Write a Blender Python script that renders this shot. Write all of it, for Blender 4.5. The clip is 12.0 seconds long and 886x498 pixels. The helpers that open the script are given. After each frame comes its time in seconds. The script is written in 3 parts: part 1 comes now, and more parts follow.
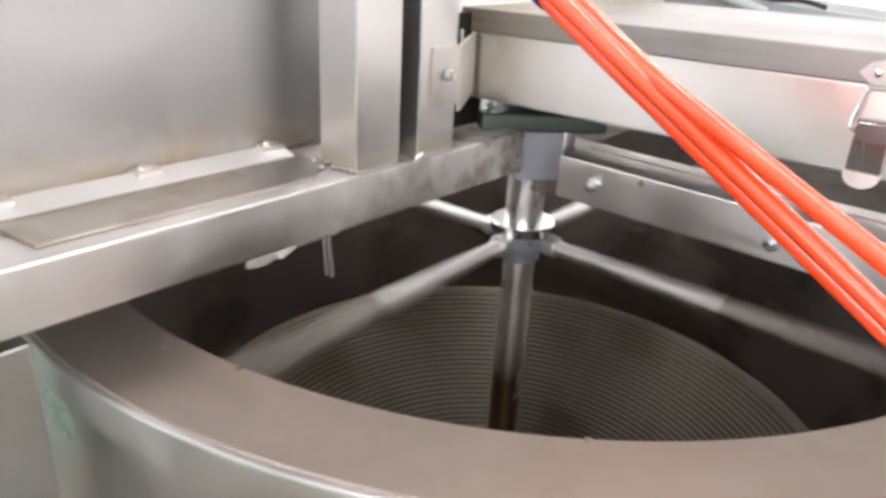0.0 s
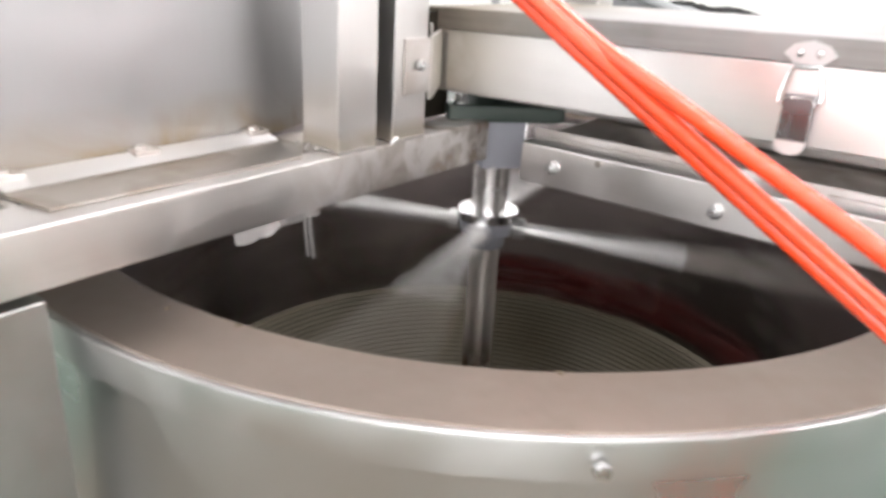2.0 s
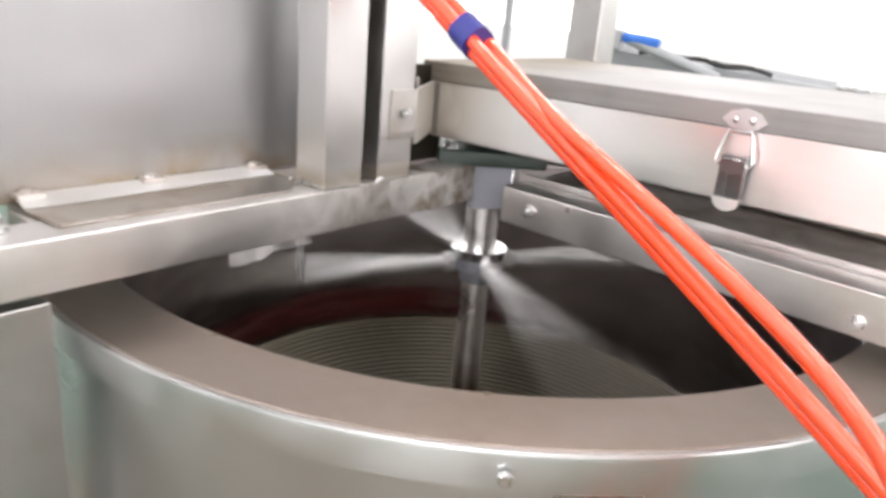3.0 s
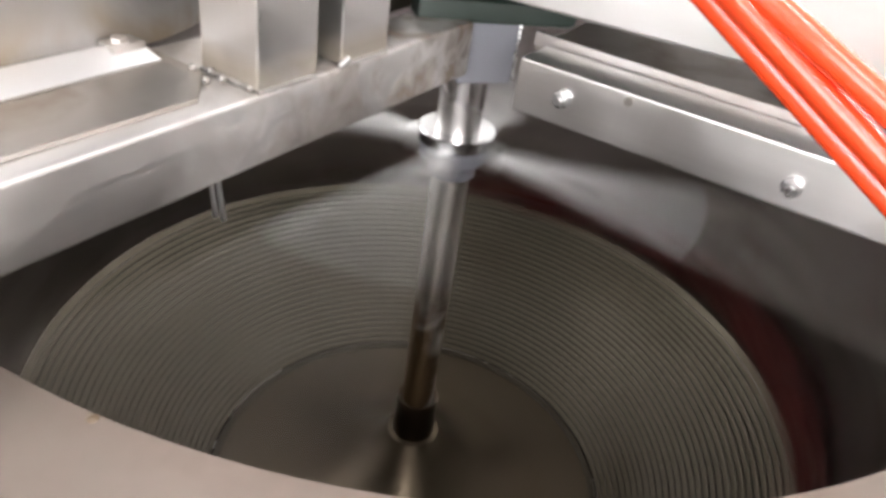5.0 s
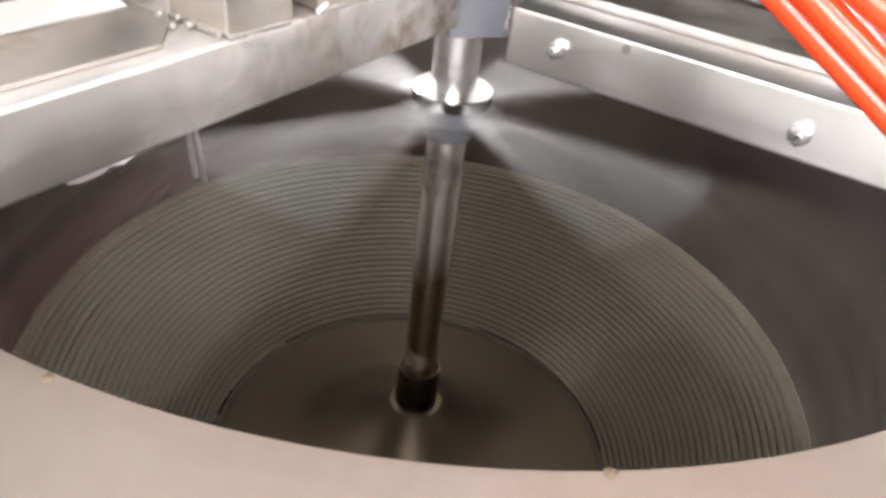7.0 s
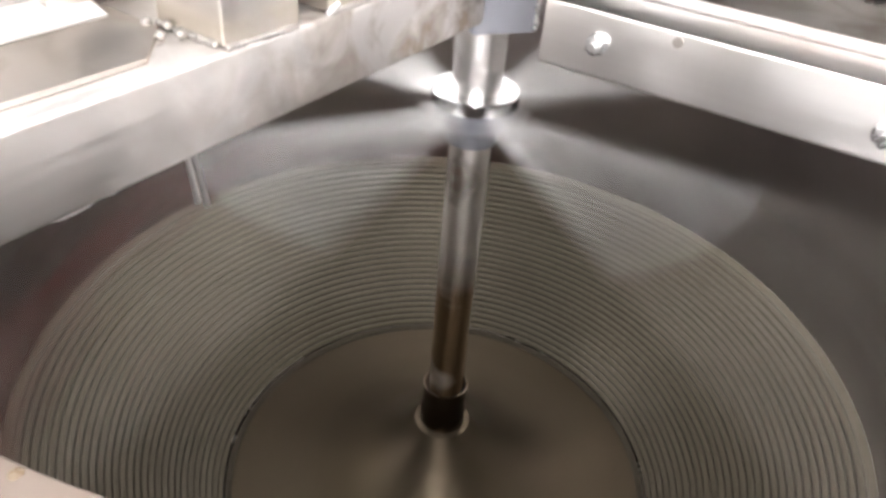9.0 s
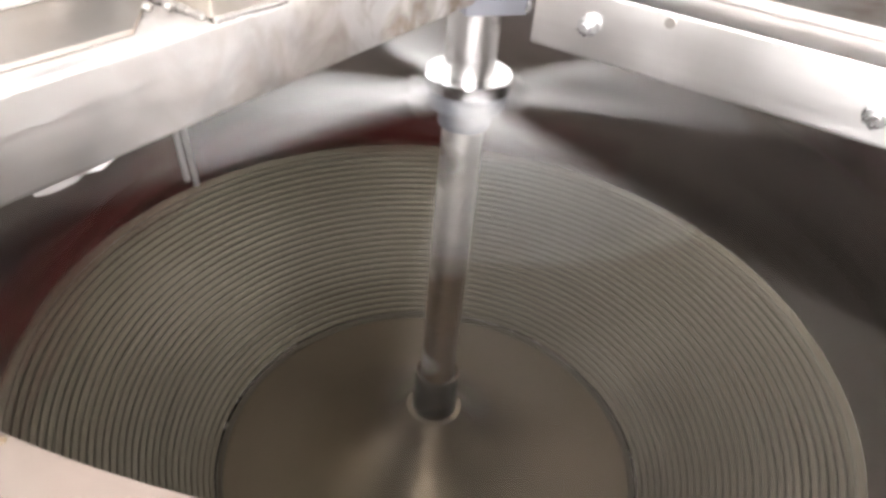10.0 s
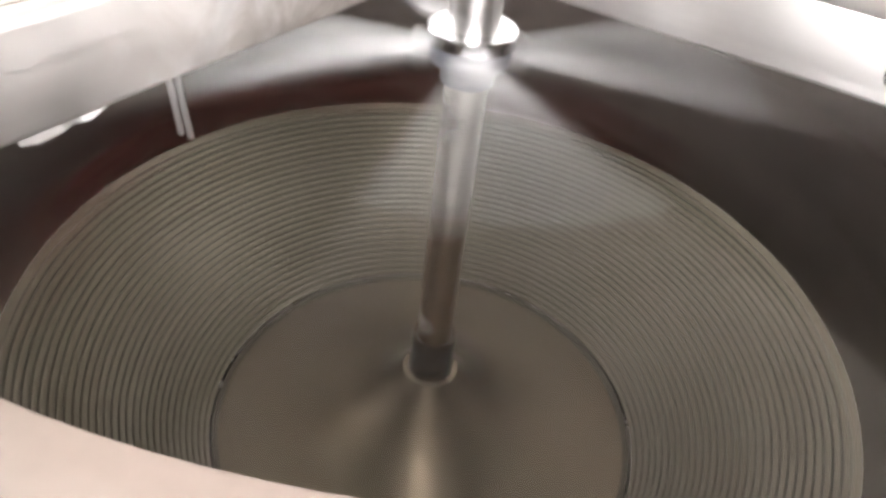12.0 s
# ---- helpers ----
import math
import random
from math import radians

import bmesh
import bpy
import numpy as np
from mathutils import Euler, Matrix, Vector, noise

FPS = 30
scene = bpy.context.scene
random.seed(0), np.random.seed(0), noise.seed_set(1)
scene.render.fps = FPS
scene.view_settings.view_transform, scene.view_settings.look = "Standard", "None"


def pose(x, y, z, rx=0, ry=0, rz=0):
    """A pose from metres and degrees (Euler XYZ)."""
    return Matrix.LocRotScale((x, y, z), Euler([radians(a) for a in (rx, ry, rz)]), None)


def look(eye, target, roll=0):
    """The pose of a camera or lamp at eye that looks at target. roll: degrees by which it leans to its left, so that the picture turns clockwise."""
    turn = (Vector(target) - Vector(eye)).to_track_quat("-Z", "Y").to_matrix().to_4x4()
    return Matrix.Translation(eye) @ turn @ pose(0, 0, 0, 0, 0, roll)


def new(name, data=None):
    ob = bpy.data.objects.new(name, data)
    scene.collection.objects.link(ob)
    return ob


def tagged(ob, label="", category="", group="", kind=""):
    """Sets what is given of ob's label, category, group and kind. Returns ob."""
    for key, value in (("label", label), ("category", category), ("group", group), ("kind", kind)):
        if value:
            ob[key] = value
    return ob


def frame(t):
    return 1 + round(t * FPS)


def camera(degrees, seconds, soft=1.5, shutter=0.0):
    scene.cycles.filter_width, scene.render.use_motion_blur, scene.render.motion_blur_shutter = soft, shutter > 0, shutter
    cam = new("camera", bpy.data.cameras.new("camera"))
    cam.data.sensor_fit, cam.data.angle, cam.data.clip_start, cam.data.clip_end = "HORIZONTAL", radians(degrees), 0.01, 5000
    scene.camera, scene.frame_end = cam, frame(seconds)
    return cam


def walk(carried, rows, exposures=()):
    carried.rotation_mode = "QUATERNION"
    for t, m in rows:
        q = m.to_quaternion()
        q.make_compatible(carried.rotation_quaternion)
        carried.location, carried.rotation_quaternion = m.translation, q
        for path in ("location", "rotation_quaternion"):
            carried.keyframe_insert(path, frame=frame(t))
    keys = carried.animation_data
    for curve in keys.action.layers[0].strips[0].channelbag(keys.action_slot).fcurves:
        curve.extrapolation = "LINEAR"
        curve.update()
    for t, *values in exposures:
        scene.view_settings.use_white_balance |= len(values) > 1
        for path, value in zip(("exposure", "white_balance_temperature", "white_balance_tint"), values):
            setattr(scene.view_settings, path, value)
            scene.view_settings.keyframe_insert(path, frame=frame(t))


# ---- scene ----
cam = camera(62.4, 12.0, soft=3.4, shutter=0.7)
PATH = [
    (0, (0.179, -1.02, 1.143), (-0.341, 0.736, 0.339), 3.2),
    (0.5, (0.166, -0.991, 1.147), (-0.289, 0.773, 0.32), 2.7),
    (1, (0.151, -1.0, 1.125), (-0.216, 0.777, 0.283), 3.9),
    (1.5, (0.142, -1.018, 1.106), (-0.193, 0.781, 0.298), 3.2),
    (2, (0.181, -1.1, 1.118), (-0.232, 0.71, 0.375), 3.3),
    (2.5, (0.297, -1.19, 1.143), (-0.322, 0.591, 0.475), 4.2),
    (2.7, (0.301, -1.183, 1.148), (-0.307, 0.61, 0.503), 4.5),
    (4.3, (0.099, -0.898, 1.153), (-0.072, 0.856, 0.207), 8.2),
    (4.5, (0.085, -0.866, 1.142), (-0.069, 0.858, 0.139), 8.5),
    (5, (0.074, -0.83, 1.117), (-0.065, 0.834, 0.016), 8.7),
    (5.5, (0.077, -0.816, 1.111), (-0.027, 0.838, -0.008), 9.2),
    (6, (0.073, -0.817, 1.108), (-0.034, 0.841, -0.005), 8.9),
    (6.5, (0.072, -0.808, 1.099), (-0.056, 0.829, -0.042), 8.4),
    (7, (0.095, -0.814, 1.09), (-0.069, 0.813, -0.061), 7.4),
    (9, (0.071, -0.746, 1.07), (-0.127, 0.862, -0.102), 5.0),
    (9.5, (0.073, -0.739, 1.064), (-0.101, 0.86, -0.125), 5.7),
    (10, (0.076, -0.75, 1.061), (-0.106, 0.851, -0.124), 5.6),
    (10.5, (0.073, -0.753, 1.063), (-0.105, 0.836, -0.138), 5.7),
    (11, (0.077, -0.751, 1.057), (-0.107, 0.834, -0.149), 5.9),
    (11.5, (0.076, -0.753, 1.053), (-0.105, 0.831, -0.155), 5.4),
    (12, (0.07, -0.739, 1.05), (-0.082, 0.803, -0.215), 7.1),
]
walk(cam, [(t, look(eye, target, roll)) for t, eye, target, roll in PATH],
     exposures=[(0, -0.52), (1.0, -0.46), (1.5, -0.46), (2.0, -0.43), (2.7, -0.55), (4.5, -0.34), (5.5, -0.07), (6.5, 0.11), (7.0, 0.18), (9.0, 0.52), (12.0, 0.70)])

# ---- world and lights ----
world = bpy.data.worlds.new("world")
scene.world = world
world.use_nodes = True
wn = world.node_tree.nodes
sky = wn.new("ShaderNodeTexSky")
sky.sky_type, sky.sun_disc, sky.sun_elevation, sky.sun_rotation = "NISHITA", False, radians(40), radians(20)
world.node_tree.links.new(sky.outputs[0], wn["Background"].inputs[0])
wn["Background"].inputs[1].default_value = 0.12


def area_lamp(name, m, sx, sy, watts, color):
    data = bpy.data.lights.new(name, "AREA")
    data.shape, data.size, data.size_y, data.energy, data.color = "RECTANGLE", sx, sy, watts, color
    ob = new(name, data)
    ob.matrix_basis = m
    return ob


# daylight through the north and south windows and from the ceiling strips of the hall
area_lamp("window_light", look((1.2, 5.85, 2.5), (1.2, 0, 1.9)), 7.0, 3.2, 75, (0.985, 0.962, 0.995))
# fill from unseen east and west windows, added mainly to brighten the arms
area_lamp("window_light", look((6.85, 0.0, 2.7), (0, 0, 1.2)), 8.0, 3.0, 225, (0.985, 0.962, 0.995))
area_lamp("window_light", look((-6.85, 0.6, 2.9), (0, 0, 1.2)), 8.0, 3.0, 260, (0.985, 0.962, 0.995))
area_lamp("window_light", look((0.6, -5.85, 2.3), (0.6, 0, 1.2)), 8.0, 2.6, 330, (0.985, 0.962, 0.995))
for lx in (-3.0, 0.3, 3.6):
    area_lamp("strip_light", look((lx, 0.4, 4.3), (lx, 0.401, 0)), 0.12, 10.4, 140, (1.0, 0.95, 0.99))

# ---- helpers of this scene ----
MACHINE = pose(0, 0, 0, 0, 0, -24)  # the frame of the machine stands turned to the hall
SHADERS = {}


def shader(name, color, rough=0.5, metal=0.0, vary=0.12, scale=6.0, grain=(60, 60, 60), bump=0.05,
           stain=None, stain_amount=0.0, stain_scale=4.0, emit=0.0, spec=0.5, aniso=0.0, band=None, wave=0.0, dense=False, axis=2):
    """A procedural surface: colour that varies at two sizes, stains, uneven gloss and fine relief."""
    if name in SHADERS:
        return SHADERS[name]
    m = bpy.data.materials.new(name)
    m.use_nodes = True
    nt = m.node_tree
    b = nt.nodes["Principled BSDF"]
    nn, lk = nt.nodes.new, nt.links.new
    b.inputs["Metallic"].default_value = metal
    b.inputs["Specular IOR Level"].default_value = spec
    tc = nn("ShaderNodeTexCoord")
    if aniso:
        # turned metal: the fine scratches run round the axis
        b.inputs["Anisotropic"].default_value = aniso
        b.inputs["Anisotropic Rotation"].default_value = 0.25
        tg = nn("ShaderNodeTangent")
        tg.direction_type, tg.axis = "RADIAL", "Z"
        lk(tg.outputs[0], b.inputs["Tangent"])
    big = nn("ShaderNodeTexNoise")
    big.inputs["Scale"].default_value, big.inputs["Detail"].default_value = scale, 5
    lk(tc.outputs["Object"], big.inputs["Vector"])
    mp = nn("ShaderNodeMapping")
    mp.inputs["Scale"].default_value = grain
    lk(tc.outputs["Object"], mp.inputs["Vector"])
    fine = nn("ShaderNodeTexNoise")
    fine.inputs["Scale"].default_value, fine.inputs["Detail"].default_value = 4.0, 4
    lk(mp.outputs[0], fine.inputs["Vector"])
    ramp = nn("ShaderNodeMix")
    ramp.data_type = "RGBA"
    lo = [max(0.0, c * (1 - vary)) for c in color]
    hi = [min(1.0, c * (1 + vary)) for c in color]
    ramp.inputs[6].default_value, ramp.inputs[7].default_value = (*lo, 1), (*hi, 1)
    add = nn("ShaderNodeMath")
    add.operation = "MULTIPLY_ADD"
    add.inputs[1].default_value = 0.4
    lk(fine.outputs[0], add.inputs[0])
    sub = nn("ShaderNodeMath")
    sub.operation = "MULTIPLY_ADD"
    sub.inputs[1].default_value, sub.inputs[2].default_value = 1.6, -0.5
    lk(big.outputs[0], sub.inputs[0])
    lk(sub.outputs[0], add.inputs[2])
    add.use_clamp = True
    lk(add.outputs[0], ramp.inputs[0])
    out = ramp.outputs[2]
    rr = nn("ShaderNodeMapRange")
    rr.inputs[1].default_value, rr.inputs[2].default_value = 0.3, 0.7
    rr.inputs[3].default_value, rr.inputs[4].default_value = max(0.02, rough * 0.8), min(1, rough * 1.25)
    lk(add.outputs[0], rr.inputs[0])
    rough_out = rr.outputs[0]
    if stain:
        st = nn("ShaderNodeTexNoise")
        st.inputs["Scale"].default_value, st.inputs["Detail"].default_value = stain_scale, 6
        st.inputs["Distortion"].default_value = 0.6
        lk(tc.outputs["Object"], st.inputs["Vector"])
        edge = nn("ShaderNodeMapRange")
        edge.inputs[1].default_value, edge.inputs[2].default_value = 0.46, 0.66
        edge.inputs[4].default_value = stain_amount
        lk(st.outputs[0], edge.inputs[0])
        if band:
            # the second colour keeps to a strip along one axis, such as grease by a weld
            edge.inputs[1].default_value, edge.inputs[2].default_value = (0.15, 0.45) if dense else (0.40, 0.62)
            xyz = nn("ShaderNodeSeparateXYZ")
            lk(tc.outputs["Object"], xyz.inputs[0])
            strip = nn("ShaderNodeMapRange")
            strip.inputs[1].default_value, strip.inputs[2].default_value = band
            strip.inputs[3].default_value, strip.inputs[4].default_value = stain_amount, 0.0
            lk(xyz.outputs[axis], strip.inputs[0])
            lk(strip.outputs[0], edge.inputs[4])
        mix = nn("ShaderNodeMix")
        mix.data_type = "RGBA"
        lk(edge.outputs[0], mix.inputs[0])
        lk(out, mix.inputs[6])
        mix.inputs[7].default_value = (*stain, 1)
        out = mix.outputs[2]
        wear = nn("ShaderNodeMath")
        wear.operation = "MULTIPLY_ADD"
        wear.inputs[1].default_value = 0.25
        lk(edge.outputs[0], wear.inputs[0])
        lk(rough_out, wear.inputs[2])
        rough_out = wear.outputs[0]
    lk(out, b.inputs["Base Color"])
    lk(rough_out, b.inputs["Roughness"])
    if bump:
        bp = nn("ShaderNodeBump")
        bp.inputs["Strength"].default_value, bp.inputs["Distance"].default_value = bump, 0.002
        lk(fine.outputs[0], bp.inputs["Height"])
        lk(bp.outputs[0], b.inputs["Normal"])
    if wave:
        # sheet metal is never quite flat
        soft_noise = nn("ShaderNodeTexNoise")
        soft_noise.inputs["Scale"].default_value, soft_noise.inputs["Detail"].default_value = 7.0, 1
        lk(tc.outputs["Object"], soft_noise.inputs["Vector"])
        dent = nn("ShaderNodeBump")
        dent.inputs["Strength"].default_value, dent.inputs["Distance"].default_value = wave, 0.02
        lk(soft_noise.outputs[0], dent.inputs["Height"])
        if bump:
            lk(bp.outputs[0], dent.inputs["Normal"])
        lk(dent.outputs[0], b.inputs["Normal"])
    if emit:
        b.inputs["Emission Color"].default_value = (*color, 1)
        b.inputs["Emission Strength"].default_value = emit
    SHADERS[name] = m
    return m


BROWN = (0.24, 0.165, 0.10)
steel_b = shader("brushed_steel_along", (0.69, 0.665, 0.645), 0.40, 1, 0.14, 11, (60, 2, 60), 0.015, BROWN, 0.42, 9, wave=0.12)
beam_steel = shader("ground_beam_steel", (0.71, 0.69, 0.675), 0.46, 1, 0.12, 9, (60, 2, 60), 0.02, (0.25, 0.20, 0.155), 0.9, 24, wave=0.15, band=(-0.24, -0.48), axis=1)
steel_a = shader("brushed_steel_across", (0.80, 0.785, 0.775), 0.36, 1, 0.10, 5, (2, 60, 60), 0.015, BROWN, 0.15, 6, wave=0.12)
steel_v = shader("brushed_steel_upright", (0.62, 0.605, 0.595), 0.34, 1, 0.07, 4, (50, 50, 2), 0.015, BROWN, 0.4, 7, wave=0.12)
post_steel = shader("post_steel", (0.62, 0.605, 0.595), 0.34, 1, 0.07, 4, (50, 50, 2), 0.015, (0.47, 0.42, 0.35), 0.85, 20, wave=0.12, band=(0.924, 0.940), dense=True)
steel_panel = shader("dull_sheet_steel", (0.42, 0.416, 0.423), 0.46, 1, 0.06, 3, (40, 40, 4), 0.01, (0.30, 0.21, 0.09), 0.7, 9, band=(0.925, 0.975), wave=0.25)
steel_plate = shader("rolled_steel_plate", (0.325, 0.273, 0.241), 0.60, 1, 0.12, 4, (12, 12, 12), 0.02, (0.27, 0.20, 0.155), 0.55, 2.5, wave=0.12)
# front leg's darkness, the dim floor mirrored in it, is put into the colour
shaded_leg_steel = shader("shaded_leg_steel", (0.45, 0.455, 0.45), 0.32, 1, 0.06, 4, (50, 50, 2), 0.015, BROWN, 0.2, 7, wave=0.1)
steel_skin = shader("casing_sheet_steel", (0.60, 0.602, 0.605), 0.33, 1, 0.06, 5, (3, 3, 3), 0.0, wave=0.03)
steel_cover = shader("cover_sheet_steel", (0.82, 0.805, 0.80), 0.40, 1, 0.07, 6, (2, 40, 40), 0.0, (0.45, 0.405, 0.33), 0.7, 12, wave=0.35, band=(0.01, 0.15), axis=0, dense=True)
arm_steel = shader("bright_arm_steel", (0.70, 0.695, 0.69), 0.42, 1, 0.03, 9, (90, 90, 90), 0.0)
sleeve_steel = shader("dark_oiled_steel", (0.10, 0.078, 0.058), 0.34, 1, 0.15, 12, (60, 60, 60), 0.03)
latch_steel = shader("latch_steel", (0.18, 0.175, 0.18), 0.30, 1, 0.06, 30, (90, 90, 20), 0.0)
outer_steel = shader("dull_arm_steel", (0.38, 0.35, 0.32), 0.42, 1, 0.10, 9, (60, 60, 60), 0.0)
strip_steel = shader("white_bright_strip", (0.80, 0.79, 0.785), 0.40, 1, 0.04, 9, (30, 3, 30), 0.0)
stained_sheet = shader("stained_sheet_steel", (0.46, 0.43, 0.395), 0.42, 1, 0.15, 6, (30, 3, 30), 0.01, BROWN, 0.45, 12)
gray_paint = shader("gray_paint", (0.33, 0.34, 0.35), 0.45, 0, 0.08, 6, (20, 20, 20), 0.02)
rim_steel = shader("rim_sheet_steel", (0.62, 0.615, 0.615), 0.38, 1, 0.08, 6, (5, 5, 5), 0.0, wave=0.35)
lid_steel = shader("lid_sheet_steel", (0.38, 0.37, 0.365), 0.72, 1, 0.10, 6, (2, 40, 40), 0.0, (0.28, 0.23, 0.16), 0.6, 9, wave=0.2, band=(0.05, 0.22), axis=0, dense=True)
# floor seam's own dark, also the shade painted into gaps of the frame
seam_gap_shade = shader("dark_seam_and_gap_shade", (0.055, 0.048, 0.037), 0.6, 1, 0.1, 9, (20, 20, 20), 0.0)
browned_shaft = shader("browned_shaft_steel", (0.74, 0.71, 0.67), 0.30, 1, 0.12, 8, (60, 60, 4), 0.0, (0.085, 0.056, 0.031), 1.0, 16, aniso=0.85, band=(0.47, 0.61), dense=True)
polished = shader("polished_steel", (0.78, 0.76, 0.745), 0.30, 1, 0.05, 8, (90, 90, 4), 0.0, aniso=0.8)
bright = shader("bright_machined_steel", (0.78, 0.77, 0.76), 0.20, 1, 0.05, 9, (90, 90, 20), 0.01)
collar_steel = shader("pale_collar_steel", (0.36, 0.37, 0.41), 0.34, 0.6, 0.08, 14, (60, 60, 60), 0.02)
disc_steel = shader("bright_disc_steel", (0.74, 0.74, 0.745), 0.20, 1, 0.05, 14, (60, 60, 60), 0.01)
chrome = shader("chrome", (0.66, 0.66, 0.66), 0.18, 1, 0.04, 20, (40, 40, 40), 0.01)
zinc = shader("zinc_plated_steel", (0.62, 0.62, 0.62), 0.28, 1, 0.12, 60, (200, 200, 200), 0.05)
dull_zinc = shader("dull_zinc_steel", (0.58, 0.58, 0.585), 0.46, 1, 0.08, 40, (120, 120, 120), 0.03)
weld_metal = shader("weld_bead", (0.36, 0.34, 0.32), 0.5, 1, 0.25, 120, (300, 300, 300), 0.3)
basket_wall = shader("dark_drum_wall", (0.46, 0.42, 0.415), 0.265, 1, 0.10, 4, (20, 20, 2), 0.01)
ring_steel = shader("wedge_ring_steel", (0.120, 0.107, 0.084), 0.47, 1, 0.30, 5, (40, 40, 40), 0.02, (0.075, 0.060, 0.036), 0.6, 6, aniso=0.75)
# ring steel again, with the shade of the gaps put into its colour
groove_shade_steel = shader("groove_shade_steel", (0.034, 0.029, 0.022), 0.55, 1, 0.1, 6, (40, 40, 40), 0.02)
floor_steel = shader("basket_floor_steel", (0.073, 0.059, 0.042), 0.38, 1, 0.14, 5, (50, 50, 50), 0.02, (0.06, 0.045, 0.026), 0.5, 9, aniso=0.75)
brown_steel = shader("oil_stained_steel", (0.22, 0.18, 0.14), 0.35, 1, 0.15, 12, (60, 60, 60), 0.03)
gray_block = shader("milled_gray_steel", (0.36, 0.37, 0.41), 0.45, 0.4, 0.06, 14, (200, 40, 40), 0.03)
green_paint = shader("dark_green_paint", (0.032, 0.047, 0.039), 0.45, 0, 0.15, 20, (60, 60, 60), 0.1)
black_hole = shader("black_rubber", (0.02, 0.02, 0.02), 0.6, 0, 0.1, 20, (60, 60, 60), 0.05)
hose_mat = shader("orange_red_hose", (0.93, 0.080, 0.020), 0.20, 0, 0.08, 8, (30, 30, 30), 0.0, spec=0.9)
hose_gloss = hose_mat.node_tree.nodes["Principled BSDF"]
hose_gloss.inputs["Coat Weight"].default_value, hose_gloss.inputs["Coat Roughness"].default_value = 0.4, 0.14
tape_mat = shader("blue_tape", (0.03, 0.035, 0.22), 0.4, 0, 0.12, 60, (200, 200, 200), 0.1)
blue_plastic = shader("blue_plastic", (0.03, 0.15, 0.55), 0.35, 0, 0.08, 30, (90, 90, 90), 0.05)
floor_mat = shader("green_epoxy_floor", (0.062, 0.112, 0.080), 0.45, 0, 0.10, 1.5, (10, 10, 10), 0.02, (0.12, 0.125, 0.095), 0.35, 2.2)
card_mat = shader("brown_cardboard", (0.15, 0.12, 0.085), 0.75, 0, 0.15, 3, (20, 20, 20), 0.05, (0.18, 0.17, 0.15), 0.6, 2)
oil_mat = shader("dried_oil", (0.15, 0.11, 0.07), 0.3, 0, 0.2, 90, (90, 90, 90), 0.0)
wall_mat = shader("white_plaster", (0.80, 0.78, 0.77), 0.7, 0, 0.04, 1.2, (8, 8, 8), 0.05)
ceiling_mat = shader("ceiling_sheet", (0.84, 0.83, 0.83), 0.6, 0, 0.05, 1.0, (6, 6, 6), 0.04)
pane_glow = shader("daylit_pane", (1.0, 0.98, 0.97), 0.2, 0, 0.0, 1, (1, 1, 1), 0, emit=1.7)
lamp_glow = shader("lamp_diffuser", (1.0, 0.97, 0.94), 0.4, 0, 0.0, 1, (1, 1, 1), 0, emit=6.0)
chili = shader("dark_red_food", (0.062, 0.0085, 0.007), 0.55, 0, 0.5, 40, (120, 120, 120), 0.5, spec=0.25)
white_plastic = shader("white_plastic", (0.75, 0.75, 0.73), 0.4, 0, 0.06, 10, (40, 40, 40), 0.04)


def link(name, bm, material, parent=None, label="", smooth=True, m=None, even=False):
    me = bpy.data.meshes.new(name)
    if smooth:
        for f in bm.faces:
            f.smooth = True
    bm.to_mesh(me)
    bm.free()
    me.materials.append(material)
    if smooth:
        me.set_sharp_from_angle(angle=radians(35))
    ob = new(name, me)
    ob.parent = parent
    if m is not None:
        ob.matrix_basis = m
    if label:
        tagged(ob, label)
    if even:
        ob.modifiers.new("even_normals", "WEIGHTED_NORMAL").keep_sharp = True
    return ob


def part(name, bm, material, parent, label="", m=None, even=None):
    """One mesh under its thing; boxes keep flat faces between their rounded edges."""
    return link(name, bm, material, parent, label, True, m, len(bm.faces) < 400 if even is None else even)


def thing(name, label, category, m=None, group="", kind=""):
    ob = new(name)
    ob.matrix_basis = m if m is not None else Matrix()
    return tagged(ob, label, category, group, kind)


def box(x0, x1, y0, y1, z0, z1, bevel=0.003, bm=None):
    bm = bm or bmesh.new()
    made = bmesh.ops.create_cube(bm, size=1.0, matrix=Matrix.Translation(((x0 + x1) / 2, (y0 + y1) / 2, (z0 + z1) / 2))
                                 @ Matrix.Diagonal((x1 - x0, y1 - y0, z1 - z0, 1)))
    if bevel:
        edges = list({e for v in made["verts"] for e in v.link_edges})
        bmesh.ops.bevel(bm, geom=edges, offset=bevel, segments=2, profile=0.5, affect="EDGES")
    return bm


def lathe(profile, steps=96, closed=False, bm=None):
    """A body turned round the z axis from (radius, height) pairs."""
    bm = bm or bmesh.new()
    rows = []
    for r, z in profile:
        rows.append([bm.verts.new((r * math.cos(2 * math.pi * i / steps), r * math.sin(2 * math.pi * i / steps), z))
                     for i in range(steps)] if r > 1e-6 else [bm.verts.new((0, 0, z))])
    pairs = list(zip(rows, rows[1:])) + ([(rows[-1], rows[0])] if closed else [])
    for a, b in pairs:
        for i in range(steps):
            j = (i + 1) % steps
            vs = [a[i % len(a)], a[j % len(a)], b[j % len(b)], b[i % len(b)]]
            vs = list(dict.fromkeys(vs))
            if len(vs) > 2:
                bm.faces.new(vs)
    bmesh.ops.recalc_face_normals(bm, faces=bm.faces)
    return bm


